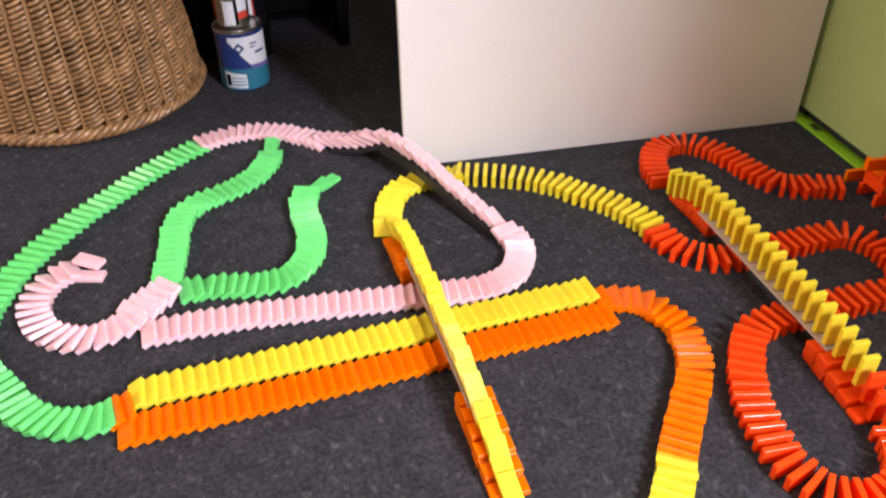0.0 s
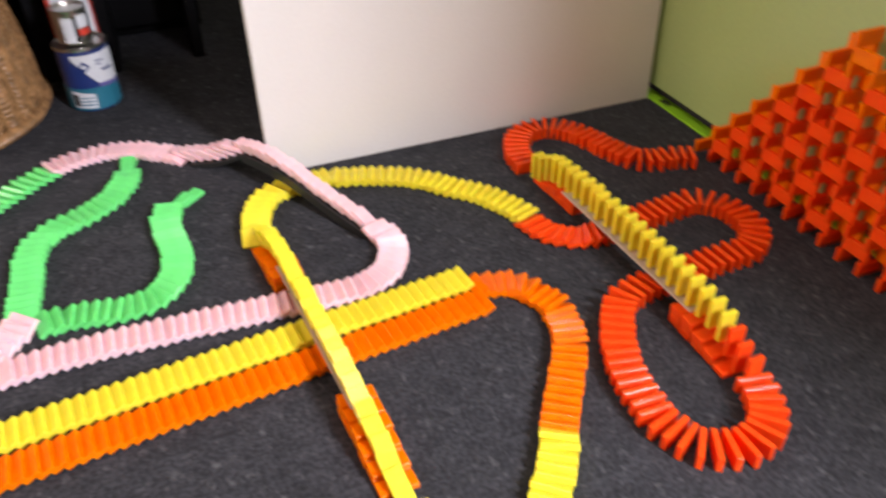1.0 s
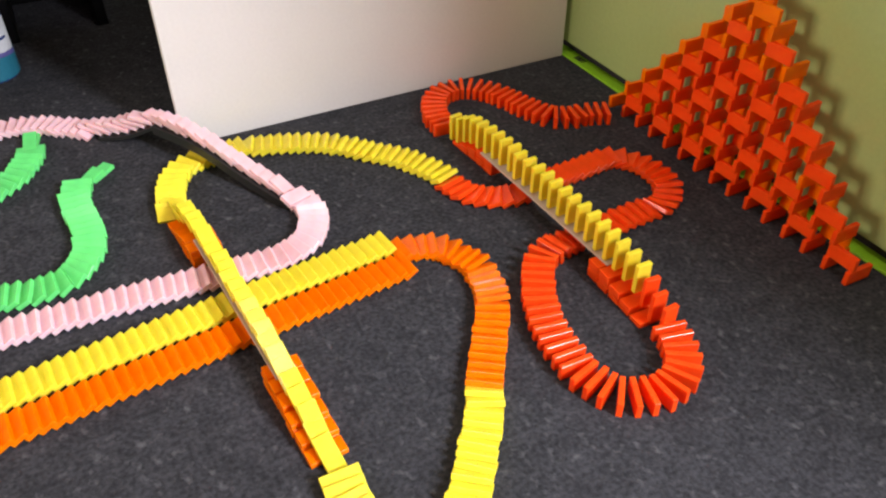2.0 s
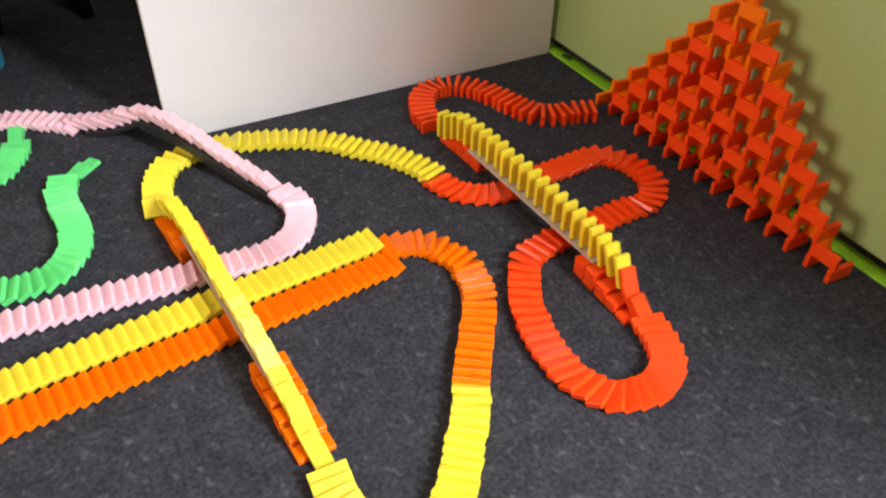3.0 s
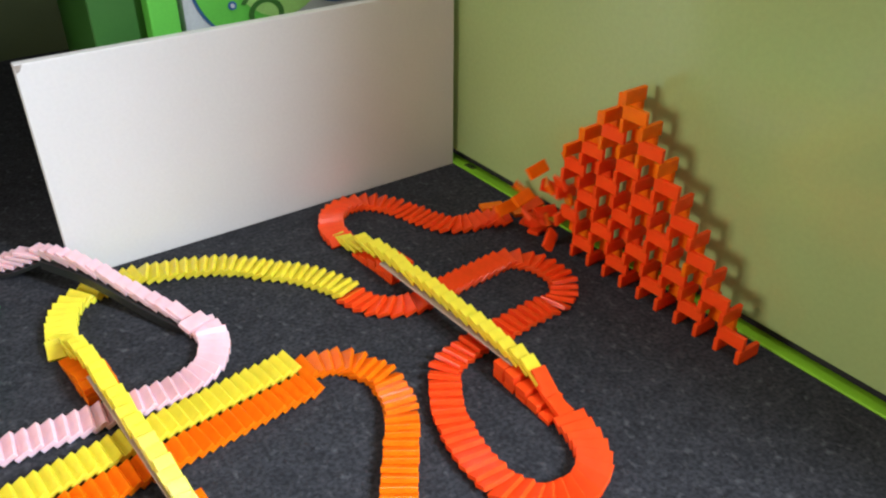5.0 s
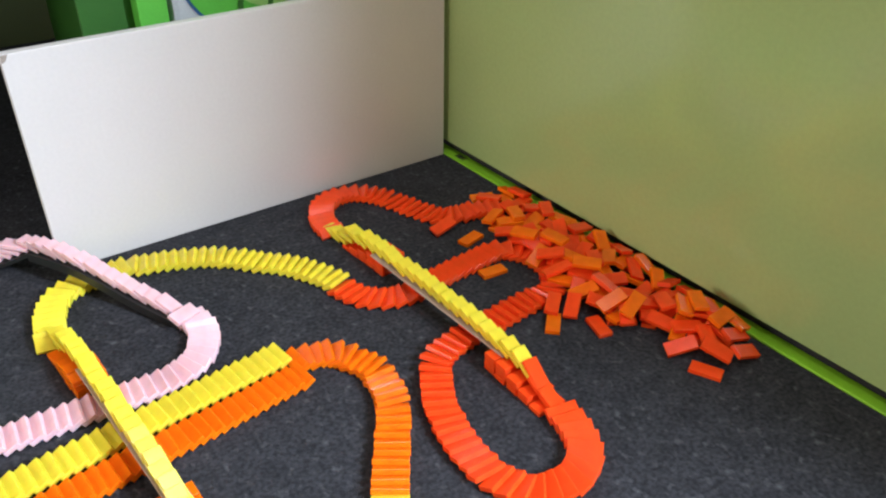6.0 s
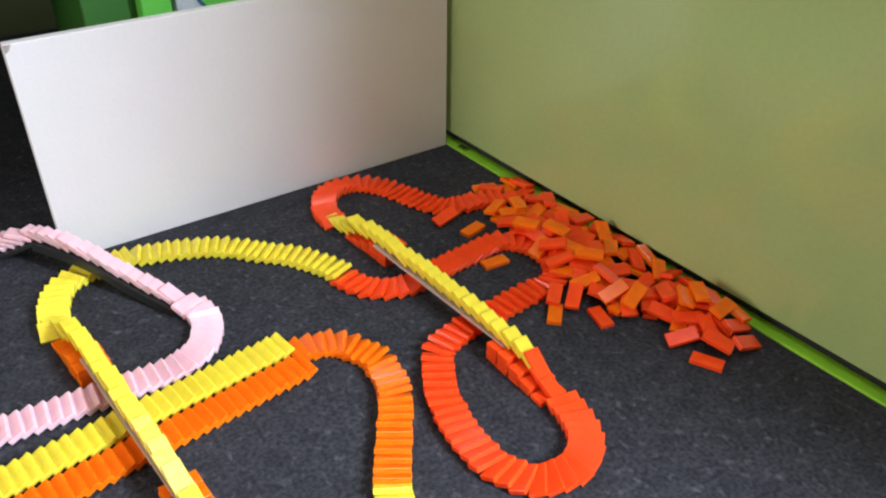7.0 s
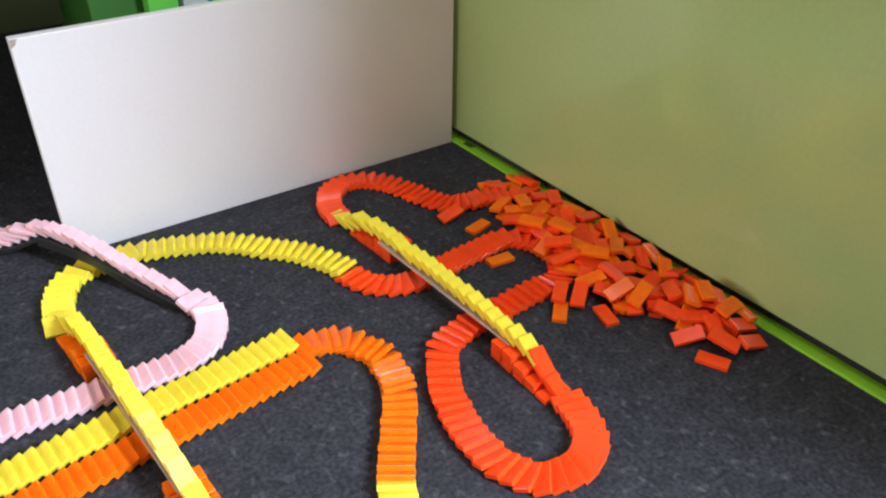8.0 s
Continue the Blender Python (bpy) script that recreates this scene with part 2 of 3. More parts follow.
part("rim", box_bm(-0.088, 0.083, -0.003, 0.183, 0.6, 0.615, 0.003), M_BLACK, crate)

# cartons behind the white board
carton = new("green_storage_box")
carton.matrix_world = pose(-0.562, 0.14, 0)
tagged(carton, "bright green cardboard storage box behind the white board", "box")
part("body", box_bm(-0.09, 0.05, 0.02, 0.3, 0.0, 0.60, 0.002), M_DARKGREEN, carton, "green box body with its shade put into the colour")
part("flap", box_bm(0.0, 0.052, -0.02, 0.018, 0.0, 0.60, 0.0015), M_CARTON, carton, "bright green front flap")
pack = new("printed_pack")
pack.matrix_world = pose(-0.50, 0.13, 0)
tagged(pack, "white, green and blue printed plastic pack behind the board", "package")
part("body", box_bm(0.0, 0.40, 0.0, 0.16, 0.0, 0.52, 0.012, 2), M_WHITE, pack)


def disc_bm(cx, cz, rx, rz, y, thick=0.0015, steps=40, inner=0.0, a0=0, a1=360):
    bm = bmesh.new()
    rows = []
    full = a1 - a0 >= 360
    for k in range(steps + (0 if full else 1)):
        a = radians(a0 + (a1 - a0) * k / steps)
        rows.append([bm.verts.new((cx + rx * s * math.cos(a), yy, cz + rz * s * math.sin(a))) for s, yy in ((inner, y), (1, y), (1, y - thick), (inner, y - thick))])
    pairs = list(zip(rows, rows[1:])) + ([(rows[-1], rows[0])] if full else [])
    for a, b in pairs:
        for k in range(4):
            bm.faces.new((a[k], b[k], b[(k + 1) % 4], a[(k + 1) % 4]))
    bmesh.ops.remove_doubles(bm, verts=bm.verts, dist=1e-6)
    bmesh.ops.recalc_face_normals(bm, faces=bm.faces)
    return bm


part("print_field", disc_bm(0.12, 0.44, 0.105, 0.12, -0.001), M_NAVY, pack, "navy outlined green field")
part("print_field", disc_bm(0.12, 0.44, 0.100, 0.115, -0.003), M_CARTON, pack)
part("print_field", disc_bm(0.19, 0.46, 0.10, 0.11, -0.005), M_LIGHTGREEN, pack)
part("print_field", disc_bm(0.31, 0.395, 0.055, 0.035, -0.005), M_NAVY, pack, "blue oval print")
part("print_ring", disc_bm(0.155, 0.36, 0.035, 0.03, -0.007, inner=0.72), M_DARKGREEN, pack)
part("print_ring", disc_bm(0.155, 0.36, 0.055, 0.05, -0.007, inner=0.85, a0=30, a1=150), M_DARKGREEN, pack)
part("print_dot", disc_bm(0.09, 0.385, 0.008, 0.008, -0.007), M_NAVY, pack)
part("print_dot", disc_bm(0.09, 0.385, 0.004, 0.004, -0.009), M_WHITE, pack)
part("print_dot", disc_bm(0.10, 0.42, 0.009, 0.007, -0.007), M_VIOLET, pack)


# ---- basket ----
def wicker_basket(cx, cy):
    ob = new("wicker_basket")
    ob.matrix_world = pose(cx, cy, 0)
    tagged(ob, "large round woven wicker basket tapering upward on the carpet", "basket")
    r0, height, stakes = 0.254, 0.46, 36
    rnd = random.Random(5)

    def radius(z):
        return r0 - 0.10 * z + 0.006 * math.sin(z * 14)

    def tube(points, r, bm, closed, sides=6):
        rings = []
        n = len(points)
        for k, p in enumerate(points):
            q0, q1 = points[(k - 1) % n if closed else max(k - 1, 0)], points[(k + 1) % n if closed else min(k + 1, n - 1)]
            d = (q1 - q0).normalized()
            u = d.cross(Vector((0.02, 0.01, 1)) if abs(d.z) < 0.9 else Vector((p.x, p.y, 0)).normalized()).normalized()
            v = d.cross(u)
            rings.append([bm.verts.new(p + r * (u * math.cos(2 * math.pi * j / sides) + v * math.sin(2 * math.pi * j / sides))) for j in range(sides)])
        pairs = list(zip(rings, rings[1:])) + ([(rings[-1], rings[0])] if closed else [])
        for a, b in pairs:
            for j in range(sides):
                bm.faces.new((a[j], b[j], b[(j + 1) % sides], a[(j + 1) % sides]))

    for k in range(stakes):
        a = 2 * math.pi * k / stakes
        bm = bmesh.new()
        tube([Vector(((radius(z) + 0.0015) * math.cos(a), (radius(z) + 0.0015) * math.sin(a), z)) for z in np.linspace(0.012, height, 8)], 0.0029, bm, False, 6)
        part("stake", bm, M_STAKE, ob, smooth=True)
    bm = bmesh.new()
    rows, steps = 42, stakes * 8
    for j in range(rows):
        z = 0.033 + j * 0.0102
        thick = 0.0043 * rnd.uniform(0.85, 1.12)
        pts = []
        for k in range(steps):
            a = 2 * math.pi * (k + 0.5) / steps
            w = -math.cos(a * stakes)
            rr = radius(z) + 0.0042 * w + rnd.uniform(-0.0007, 0.0007)
            pts.append(Vector((rr * math.cos(a), rr * math.sin(a), z + 0.0150 * (((k % 8) + 0.5) / 8 - 0.5) + 0.0014 * math.sin(3 * a + j * 0.7) + rnd.uniform(-0.0004, 0.0004))))
        tube(pts, thick, bm, True, 6)
    weave = part("weave", bm, M_WICKER, ob, "woven brown willow strands", smooth=True)
    tagged(weave, kind="stuff")
    for base, count, rad, z0 in ((0, 4, 0.0062, 0.016), (1, 4, 0.0062, height + 0.006)):
        for s in range(count):
            bm = bmesh.new()
            pts = []
            for k in range(220):
                a = 2 * math.pi * k / 220
                ph = 22 * a + s * 2 * math.pi / count
                rr = radius(z0) + 0.004 + 0.0085 * math.cos(ph)
                pts.append(Vector((rr * math.cos(a), rr * math.sin(a), z0 + 0.0085 * math.sin(ph))))
            tube(pts, rad, bm, True, 6)
            part("rim_braid", bm, M_WICKER, ob, "thick plaited rim strand", smooth=True)
    part("bottom", lathe_bm([(0.225, 0.006), (0.228, 0.012)], 36), M_STAKE, ob)
    return ob


wicker_basket(-1.452, 0.492)


# ---- cans ----
def can(name, m, r, h, body_mat, label, labels):
    ob = new(name)
    ob.matrix_world = m
    tagged(ob, label, "can")
    part("body", lathe_bm([(r * 0.97, 0.0), (r, 0.003), (r, h - 0.008)], 40), body_mat, ob, smooth=False)
    part("rim", lathe_bm([(r * 1.0, h - 0.008), (r * 1.03, h - 0.006), (r * 1.03, h - 0.001), (r * 1.0, h), (r * 0.93, h), (r * 0.91, h - 0.005)], 40), M_TIN, ob, "grey metal rim")
    part("lid", lathe_bm([(r * 0.90, h - 0.006), (r * 0.90, h - 0.003), (r * 0.80, h - 0.0025), (r * 0.78, h - 0.004)], 40), M_TIN, ob, "pressed metal lid")
    for pname, mat, a0, a1, low, high, off in labels:
        part(pname, shell_bm(r + off, a0, a1, low, high), mat, ob)
    return ob


can("paint_can", pose(-1.094, 0.452, 0, 0, 0, 0), 0.0520, 0.138, M_BLUE, "blue and teal paint can with a white label", [
    ("teal_band", M_TEAL, -179, 179, (0.004, 0.004), (0.052, 0.052), 0.0008),
    ("white_field", M_WHITE, -116, -70, (0.116, 0.060), (0.124, 0.124), 0.0016),
    ("white_field", M_WHITE, -70, -12, (0.060, 0.056), (0.124, 0.124), 0.0016),
    ("violet_stripe", M_VIOLET, -70, -14, (0.052, 0.047), (0.061, 0.056), 0.0024),
    ("info_field", M_WHITE, -136, -84, (0.010, 0.008), (0.047, 0.040), 0.0020),
    ("text_bar", M_TEAL, -120, -87, (0.015, 0.015), (0.018, 0.018), 0.0028),
    ("text_bar", M_TEAL, -120, -87, (0.023, 0.023), (0.0255, 0.0255), 0.0028),
    ("text_bar", M_TEAL, -120, -87, (0.031, 0.031), (0.033, 0.033), 0.0028),
    ("text_bar", M_BLACK, -132, -122, (0.014, 0.014), (0.040, 0.040), 0.0028),
    ("text_bar", M_BLUE, -66, -48, (0.106, 0.106), (0.109, 0.109), 0.0024),
    ("text_bar", M_BLUE, -66, -54, (0.099, 0.099), (0.1015, 0.1015), 0.0024),
    ("text_bar", M_BLUE, -56, -30, (0.084, 0.084), (0.089, 0.089), 0.0024),
    ("emblem", M_BLUE, -104, -92, (0.0995, 0.088), (0.1005, 0.112), 0.0026),
    ("emblem", M_BLUE, -92, -80, (0.088, 0.0995), (0.112, 0.1005), 0.0026),
    ("emblem_core", M_WHITE, -98, -92, (0.0995, 0.0945), (0.1005, 0.1055), 0.0034),
    ("emblem_core", M_WHITE, -92, -86, (0.0945, 0.0995), (0.1055, 0.1005), 0.0034)])
can("small_can", pose(-1.098, 0.450, 0.1395, 0, 0, 0), 0.034, 0.072, M_TIN, "small tin with worn printed label standing on the paint can", [
    ("white_field", M_WHITE, -120, -82, (0.006, 0.006), (0.058, 0.056), 0.0006),
    ("white_field", M_WHITE, -70, -30, (0.034, 0.034), (0.060, 0.060), 0.0006),
    ("red_field", M_REDPRINT, -70, -30, (0.018, 0.018), (0.032, 0.032), 0.0006),
    ("dark_strip", M_BLACK, -82, -70, (0.006, 0.006), (0.060, 0.060), 0.0006)])
tall = new("red_canister")
tall.matrix_world = pose(-1.098, 0.53, 0)
tagged(tall, "tall red and white canister standing behind the cans", "canister")
part("body", box_bm(-0.043, 0.043, -0.028, 0.03, 0.0, 0.34, 0.008, 2), M_REDPRINT, tall)
part("front_label", box_bm(-0.034, 0.040, -0.0292, -0.0285, 0.02, 0.30), M_WHITE, tall, "white front label")


# ---- dominoes ----
LONG, SHORT, THICK = 0.0475, 0.0228, 0.0075
COLOURS = {"yellow": M_YELLOW, "orange": M_ORANGE, "red": M_RED, "pink": M_PINK, "green": M_GREEN}
MESHES = {}
for cname, mat in COLOURS.items():
    # hinge at the lower front edge, for a fall towards +y
    MESHES[cname, "edge"] = mesh_of(cname + "_domino", box_bm(-LONG / 2, LONG / 2, -THICK, 0, 0, SHORT, 0.0005), mat)
    MESHES[cname, "end"] = mesh_of(cname + "_domino", box_bm(-SHORT / 2, SHORT / 2, -THICK, 0, 0, LONG, 0.0005), mat)
    MESHES[cname, "flat"] = mesh_of(cname + "_domino", box_bm(-LONG / 2, LONG / 2, -SHORT / 2, SHORT / 2, -THICK / 2, THICK / 2, 0.0005), mat)
rnd = random.Random(11)
MOVES = []


def domino(cname, how, m, label, group):
    return thing(cname + "_domino", MESHES[cname, how], m, label, "domino", group)


def spline(points, step):
    """Places and directions at even steps along a smooth curve through the points."""
    p = [Vector(q) for q in points]
    p = [p[0] * 2 - p[1], *p, p[-1] * 2 - p[-2]]
    dense = []
    for a, b, c, d in zip(p, p[1:], p[2:], p[3:]):
        for k in range(24):
            u = k / 24
            dense.append(0.5 * (2 * b + (c - a) * u + (2 * a - 5 * b + 4 * c - d) * u * u + (3 * b - a - 3 * c + d) * u ** 3))
    dense.append(p[-2])
    total = sum((b - a).length for a, b in zip(dense, dense[1:]))
    count = max(2, round(total / step) + 1)
    gap = total / (count - 1)
    out, run, k = [], 0.0, 0
    for i in range(count):
        want = i * gap
        while k < len(dense) - 2 and run + (dense[k + 1] - dense[k]).length < want:
            run += (dense[k + 1] - dense[k]).length
            k += 1
        d = dense[k + 1] - dense[k]
        out.append((dense[k] + d.normalized() * (want - run), d.normalized()))
    return out, gap


def run(points, colours, step, start=None, end=None, how="edge", group="domino run", last_lean=None, jitter=1.0, prop=4.0):
    """A row of dominoes along a curve. colours: (share of the row, colour). start, end: when the fall passes the row's ends; without them it lies fallen."""
    points = [(*q, 0.0) if len(q) == 2 else q for q in points]
    places, gap = spline(points, step)
    n = len(places)
    for i, (p, d) in enumerate(places):
        u = i / max(1, n - 1)
        cname = next(c for share, c in colours if u <= share + 1e-6)
        yaw = math.degrees(math.atan2(-d.x, d.y)) + rnd.gauss(0, 1.6) * jitter
        slope = math.degrees(math.asin(max(-0.9, min(0.9, d.z))))
        rest = math.degrees(math.asin(min(0.95, THICK / gap))) + (slope + prop if how == "edge" else 0.55 * slope - 1.0)
        if last_lean is not None and i >= n - 2:
            rest = last_lean if i == n - 1 else (rest + last_lean) / 2
        fall = 90 - rest + rnd.gauss(0, 0.8) * jitter
        side = Vector((d.y, -d.x, 0)).normalized() * rnd.gauss(0, 0.0008) * jitter
        x, y, z = p.x + side.x, p.y + side.y, p.z
        where = "standing upright in a curved row" if start is not None else "tipped over in a row on carpet"
        if z > 0.005:
            where = "standing on a card bridge" if start is not None else "tipped over on a card bridge"
        ob = domino(cname, how, pose(x, y, z, -fall if start is None else 0, 0, yaw), "glossy %s plastic domino %s" % (cname, where), group)
        if start is not None:
            t0 = start + (end - start) * u
            still, rows = pose(x, y, z, 0, 0, yaw), []
            length = 0.20 if how == "edge" else 0.26
            for share, lean in ((0, 0), (0.3, 0.10), (0.55, 0.36), (0.8, 0.78), (1.0, 1.0)):
                rows.append((t0 + share * length, pose(x, y, z, -fall * lean, 0, yaw)))
            MOVES.append((ob, still, rows))


Y, O, R, P, G = "yellow", "orange", "red", "pink", "green"
# fallen before the clip begins
run([(-1.364, -0.199), (-1.391, -0.217), (-1.407, -0.242), (-1.413, -0.276), (-1.404, -0.314), (-1.385, -0.345), (-1.354, -0.367), (-1.326, -0.373), (-1.294, -0.364), (-1.262, -0.341), (-1.235, -0.306)], [(1, P)], 0.0175, group="pink curl")
run([(-1.275, -0.333), (-1.243, -0.301), (-1.228, -0.286)], [(1, P)], 0.0165, group="pink curl")
run([(-1.223, -0.272), (-1.222, -0.240), (-1.217, -0.182), (-1.214, -0.117), (-1.196, -0.068), (-1.163, -0.040), (-1.124, -0.020), (-1.083, 0.016), (-1.058, 0.062), (-1.055, 0.087)], [(1, G)], 0.0165, group="green side branch", last_lean=0)
run([(-1.054, 0.098), (-1.051, 0.117)], [(1, G)], 0.018, how="end", group="green side branch", last_lean=3)
run([(-1.200, -0.299), (-1.174, -0.294), (-1.149, -0.296), (-1.115, -0.301), (-1.081, -0.305), (-1.047, -0.299), (-1.020, -0.279), (-1.001, -0.246), (-0.995, -0.200), (-1.000, -0.141), (-1.002, -0.092), (-0.995, -0.067)], [(1, G)], 0.0165, group="green side branch")
run([(-0.989, -0.058), (-0.972, -0.044)], [(1, G)], 0.018, how="end", group="green side branch", last_lean=3)
run([(-1.248, -0.383), (-1.211, -0.379), (-1.131, -0.375), (-1.051, -0.376), (-0.968, -0.378), (-0.884, -0.383), (-0.799, -0.387), (-0.746, -0.385), (-0.706, -0.370), (-0.681, -0.341), (-0.669, -0.306), (-0.671, -0.274)], [(0.60, P), (0.635, O), (1, P)], 0.0165, group="pink row", jitter=0.7, prop=1.5)
run([(-0.684, -0.258, 0.0120), (-0.728, -0.180, 0.0265), (-0.760, -0.123, 0.0420), (-0.790, -0.070, 0.0530), (-0.826, -0.006, 0.0530)], [(1, P)], 0.0205, how="end", group="pink bridge row", last_lean=9)
run([(-0.842, 0.019, 0.0480), (-0.880, 0.055, 0.0240), (-0.926, 0.096, 0.0080)], [(1, P)], 0.0205, how="end", group="pink bridge row")
run([(-0.943, 0.112), (-0.971, 0.135), (-1.003, 0.160), (-1.036, 0.179), (-1.069, 0.189), (-1.113, 0.190), (-1.146, 0.181), (-1.173, 0.170)], [(1, P)], 0.0165, group="pink row")
run([(-1.184, 0.160), (-1.240, 0.112), (-1.287, 0.063), (-1.330, 0.009), (-1.371, -0.042), (-1.408, -0.097), (-1.442, -0.158), (-1.464, -0.214), (-1.481, -0.295), (-1.467, -0.390), (-1.421, -0.456), (-1.393, -0.495), (-1.357, -0.523), (-1.332, -0.532), (-1.304, -0.535), (-1.288, -0.532)], [(1, G)], 0.0165, group="green row", prop=2.0)
run([(-1.277, -0.530), (-1.264, -0.526)], [(1, O)], 0.012, group="orange row")
run([(-1.261, -0.563), (-0.601, -0.487)], [(1, O)], 0.0160, group="orange row", jitter=0.5, prop=0.5)
run([(-1.254, -0.502), (-0.609, -0.429)], [(1, Y)], 0.0160, group="yellow row", jitter=0.5, prop=0.5)
run([(-0.592, -0.452), (-0.576, -0.452), (-0.554, -0.458), (-0.529, -0.470), (-0.510, -0.500), (-0.499, -0.528), (-0.499, -0.550), (-0.502, -0.570), (-0.505, -0.587), (-0.513, -0.610), (-0.524, -0.631), (-0.545, -0.662), (-0.572, -0.703), (-0.598, -0.741), (-0.611, -0.766), (-0.640, -0.809), (-0.664, -0.841), (-0.690, -0.872), (-0.743, -0.912), (-0.789, -0.891), (-0.807, -0.838), (-0.807, -0.799)], [(0.48, O), (1, Y)], 0.0155, group="orange and yellow curve", prop=1.0)
run([(-0.805, -0.775, 0.0), (-0.808, -0.742, 0.0075), (-0.817, -0.640, 0.0330), (-0.843, -0.320, 0.0330), (-0.852, -0.235, 0.0090), (-0.858, -0.212, 0.002)], [(1, Y)], 0.0230, how="end", group="yellow bridge row")
run([(-0.869, -0.216), (-0.859, -0.151), (-0.844, -0.108), (-0.823, -0.084), (-0.791, -0.069), (-0.752, -0.065), (-0.728, -0.0635)], [(1, Y)], 0.0165, group="yellow curve")
# falling during the clip
run([(-0.713, -0.064), (-0.651, -0.085), (-0.606, -0.103), (-0.564, -0.129), (-0.528, -0.169), (-0.492, -0.206), (-0.466, -0.241), (-0.448, -0.274), (-0.439, -0.299)], [(1, Y)], 0.0165, -0.04, 0.60, group="yellow curve")
run([(-0.439, -0.319), (-0.432, -0.345), (-0.421, -0.368), (-0.397, -0.392), (-0.371, -0.402), (-0.344, -0.405), (-0.341, -0.403), (-0.272, -0.394), (-0.202, -0.386), (-0.163, -0.383), (-0.138, -0.394), (-0.120, -0.415), (-0.111, -0.441), (-0.109, -0.468), (-0.113, -0.489), (-0.126, -0.510), (-0.144, -0.527), (-0.166, -0.535), (-0.199, -0.535), (-0.245, -0.538), (-0.281, -0.542), (-0.333, -0.546), (-0.370, -0.554), (-0.409, -0.569), (-0.439, -0.610), (-0.458, -0.646), (-0.470, -0.683), (-0.477, -0.718), (-0.479, -0.756), (-0.478, -0.786), (-0.463, -0.825), (-0.441, -0.843), (-0.414, -0.851), (-0.387, -0.848), (-0.360, -0.832), (-0.341, -0.804), (-0.333, -0.778), (-0.331, -0.766)], [(1, R)], 0.0175, 0.66, 2.72, group="red loop", prop=1.0)
run([(-0.331, -0.758, 0.0), (-0.331, -0.735, 0.0065), (-0.330, -0.640, 0.0330), (-0.348, -0.300, 0.0330), (-0.355, -0.215, 0.0080), (-0.358, -0.192, 0.002)], [(0.10, R), (1, Y)], 0.0235, 2.78, 3.36, how="end", group="yellow bridge row")
run([(-0.365, -0.168), (-0.363, -0.132), (-0.351, -0.094), (-0.324, -0.060), (-0.286, -0.049), (-0.250, -0.064), (-0.221, -0.099), (-0.204, -0.145), (-0.189, -0.188), (-0.169, -0.226), (-0.140, -0.241), (-0.104, -0.247), (-0.068, -0.261)], [(1, R)], 0.0165, 3.55, 4.62, group="red curve")


# single pink dominoes that came to lie across the rows
for x, y, z, rx, ry, rz in ((-1.343, -0.200, 0.0195, 3, 2, -31), (-1.344, -0.219, 0.0042, 0, 0, -13), (-0.684, -0.270, 0.0235, 24, 8, 28)):
    domino(P, "flat", pose(x, y, z, rx, ry, rz), "glossy pink plastic domino lying loose across the row", "pink row")


# ---- bridges ----
def stack(cname, x, y, yaw, heights, step, group):
    """Flat dominoes piled into stairs; each column lies across the way."""
    for k, h in enumerate(heights):
        for j in range(h):
            a = radians(yaw)
            px, py = x - math.sin(a) * k * step, y + math.cos(a) * k * step
            domino(cname, "flat", pose(px + rnd.gauss(0, 0.0006), py + rnd.gauss(0, 0.0004), THICK * (j + 0.5), 0, 0, yaw + rnd.gauss(0, 0.8)), "glossy %s plastic domino lying flat in a stair stack" % cname, cname + " bridge " + group)


stack(R, -0.333, -0.729, 0, (1, 2, 3, 4, 4), 0.0255, "stair")
stack(R, -0.335, -0.315, 6, (4, 4, 3, 2, 1), 0.0246, "stair")
stack(O, -0.809, -0.744, 4, (1, 2, 3, 4, 4, 4), 0.0256, "stair")
stack(O, -0.846, -0.331, 6, (4, 4, 3, 2, 1), 0.0246, "stair")
for x0, y0, x1, y1, name in ((-0.329, -0.640, -0.350, -0.300, "pale"), (-0.8165, -0.635, -0.8435, -0.318, "cream")):
    length = math.hypot(x1 - x0, y1 - y0)
    me = mesh_of("bridge_deck", box_bm(-0.0145, 0.0145, 0, length, 0.0302, 0.0328, 0.0004), M_DECK)
    thing("bridge_deck", me, pose(x0, y0, 0, 0, 0, math.degrees(math.atan2(-(x1 - x0), y1 - y0))), "narrow %s card strip spanning two domino stairs" % name, "bridge deck")


def strip_bm(points, width, thick):
    """A bowed strip of card with depth, along the points of its upper face."""
    bm = bmesh.new()
    rows = []
    for k, p in enumerate(points):
        d = points[min(k + 1, len(points) - 1)] - points[max(k - 1, 0)]
        s = Vector((d.y, -d.x, 0)).normalized() * width / 2
        low = Vector((0, 0, -min(thick, p.z - 0.001)))
        rows.append([bm.verts.new(q) for q in (p - s, p + s, p + s + low, p - s + low)])
    for a, b in zip(rows, rows[1:]):
        for k in range(4):
            bm.faces.new((a[k], b[k], b[(k + 1) % 4], a[(k + 1) % 4]))
    bm.faces.new(rows[0])
    bm.faces.new(rows[-1][::-1])
    bmesh.ops.recalc_face_normals(bm, faces=bm.faces)
    return bm


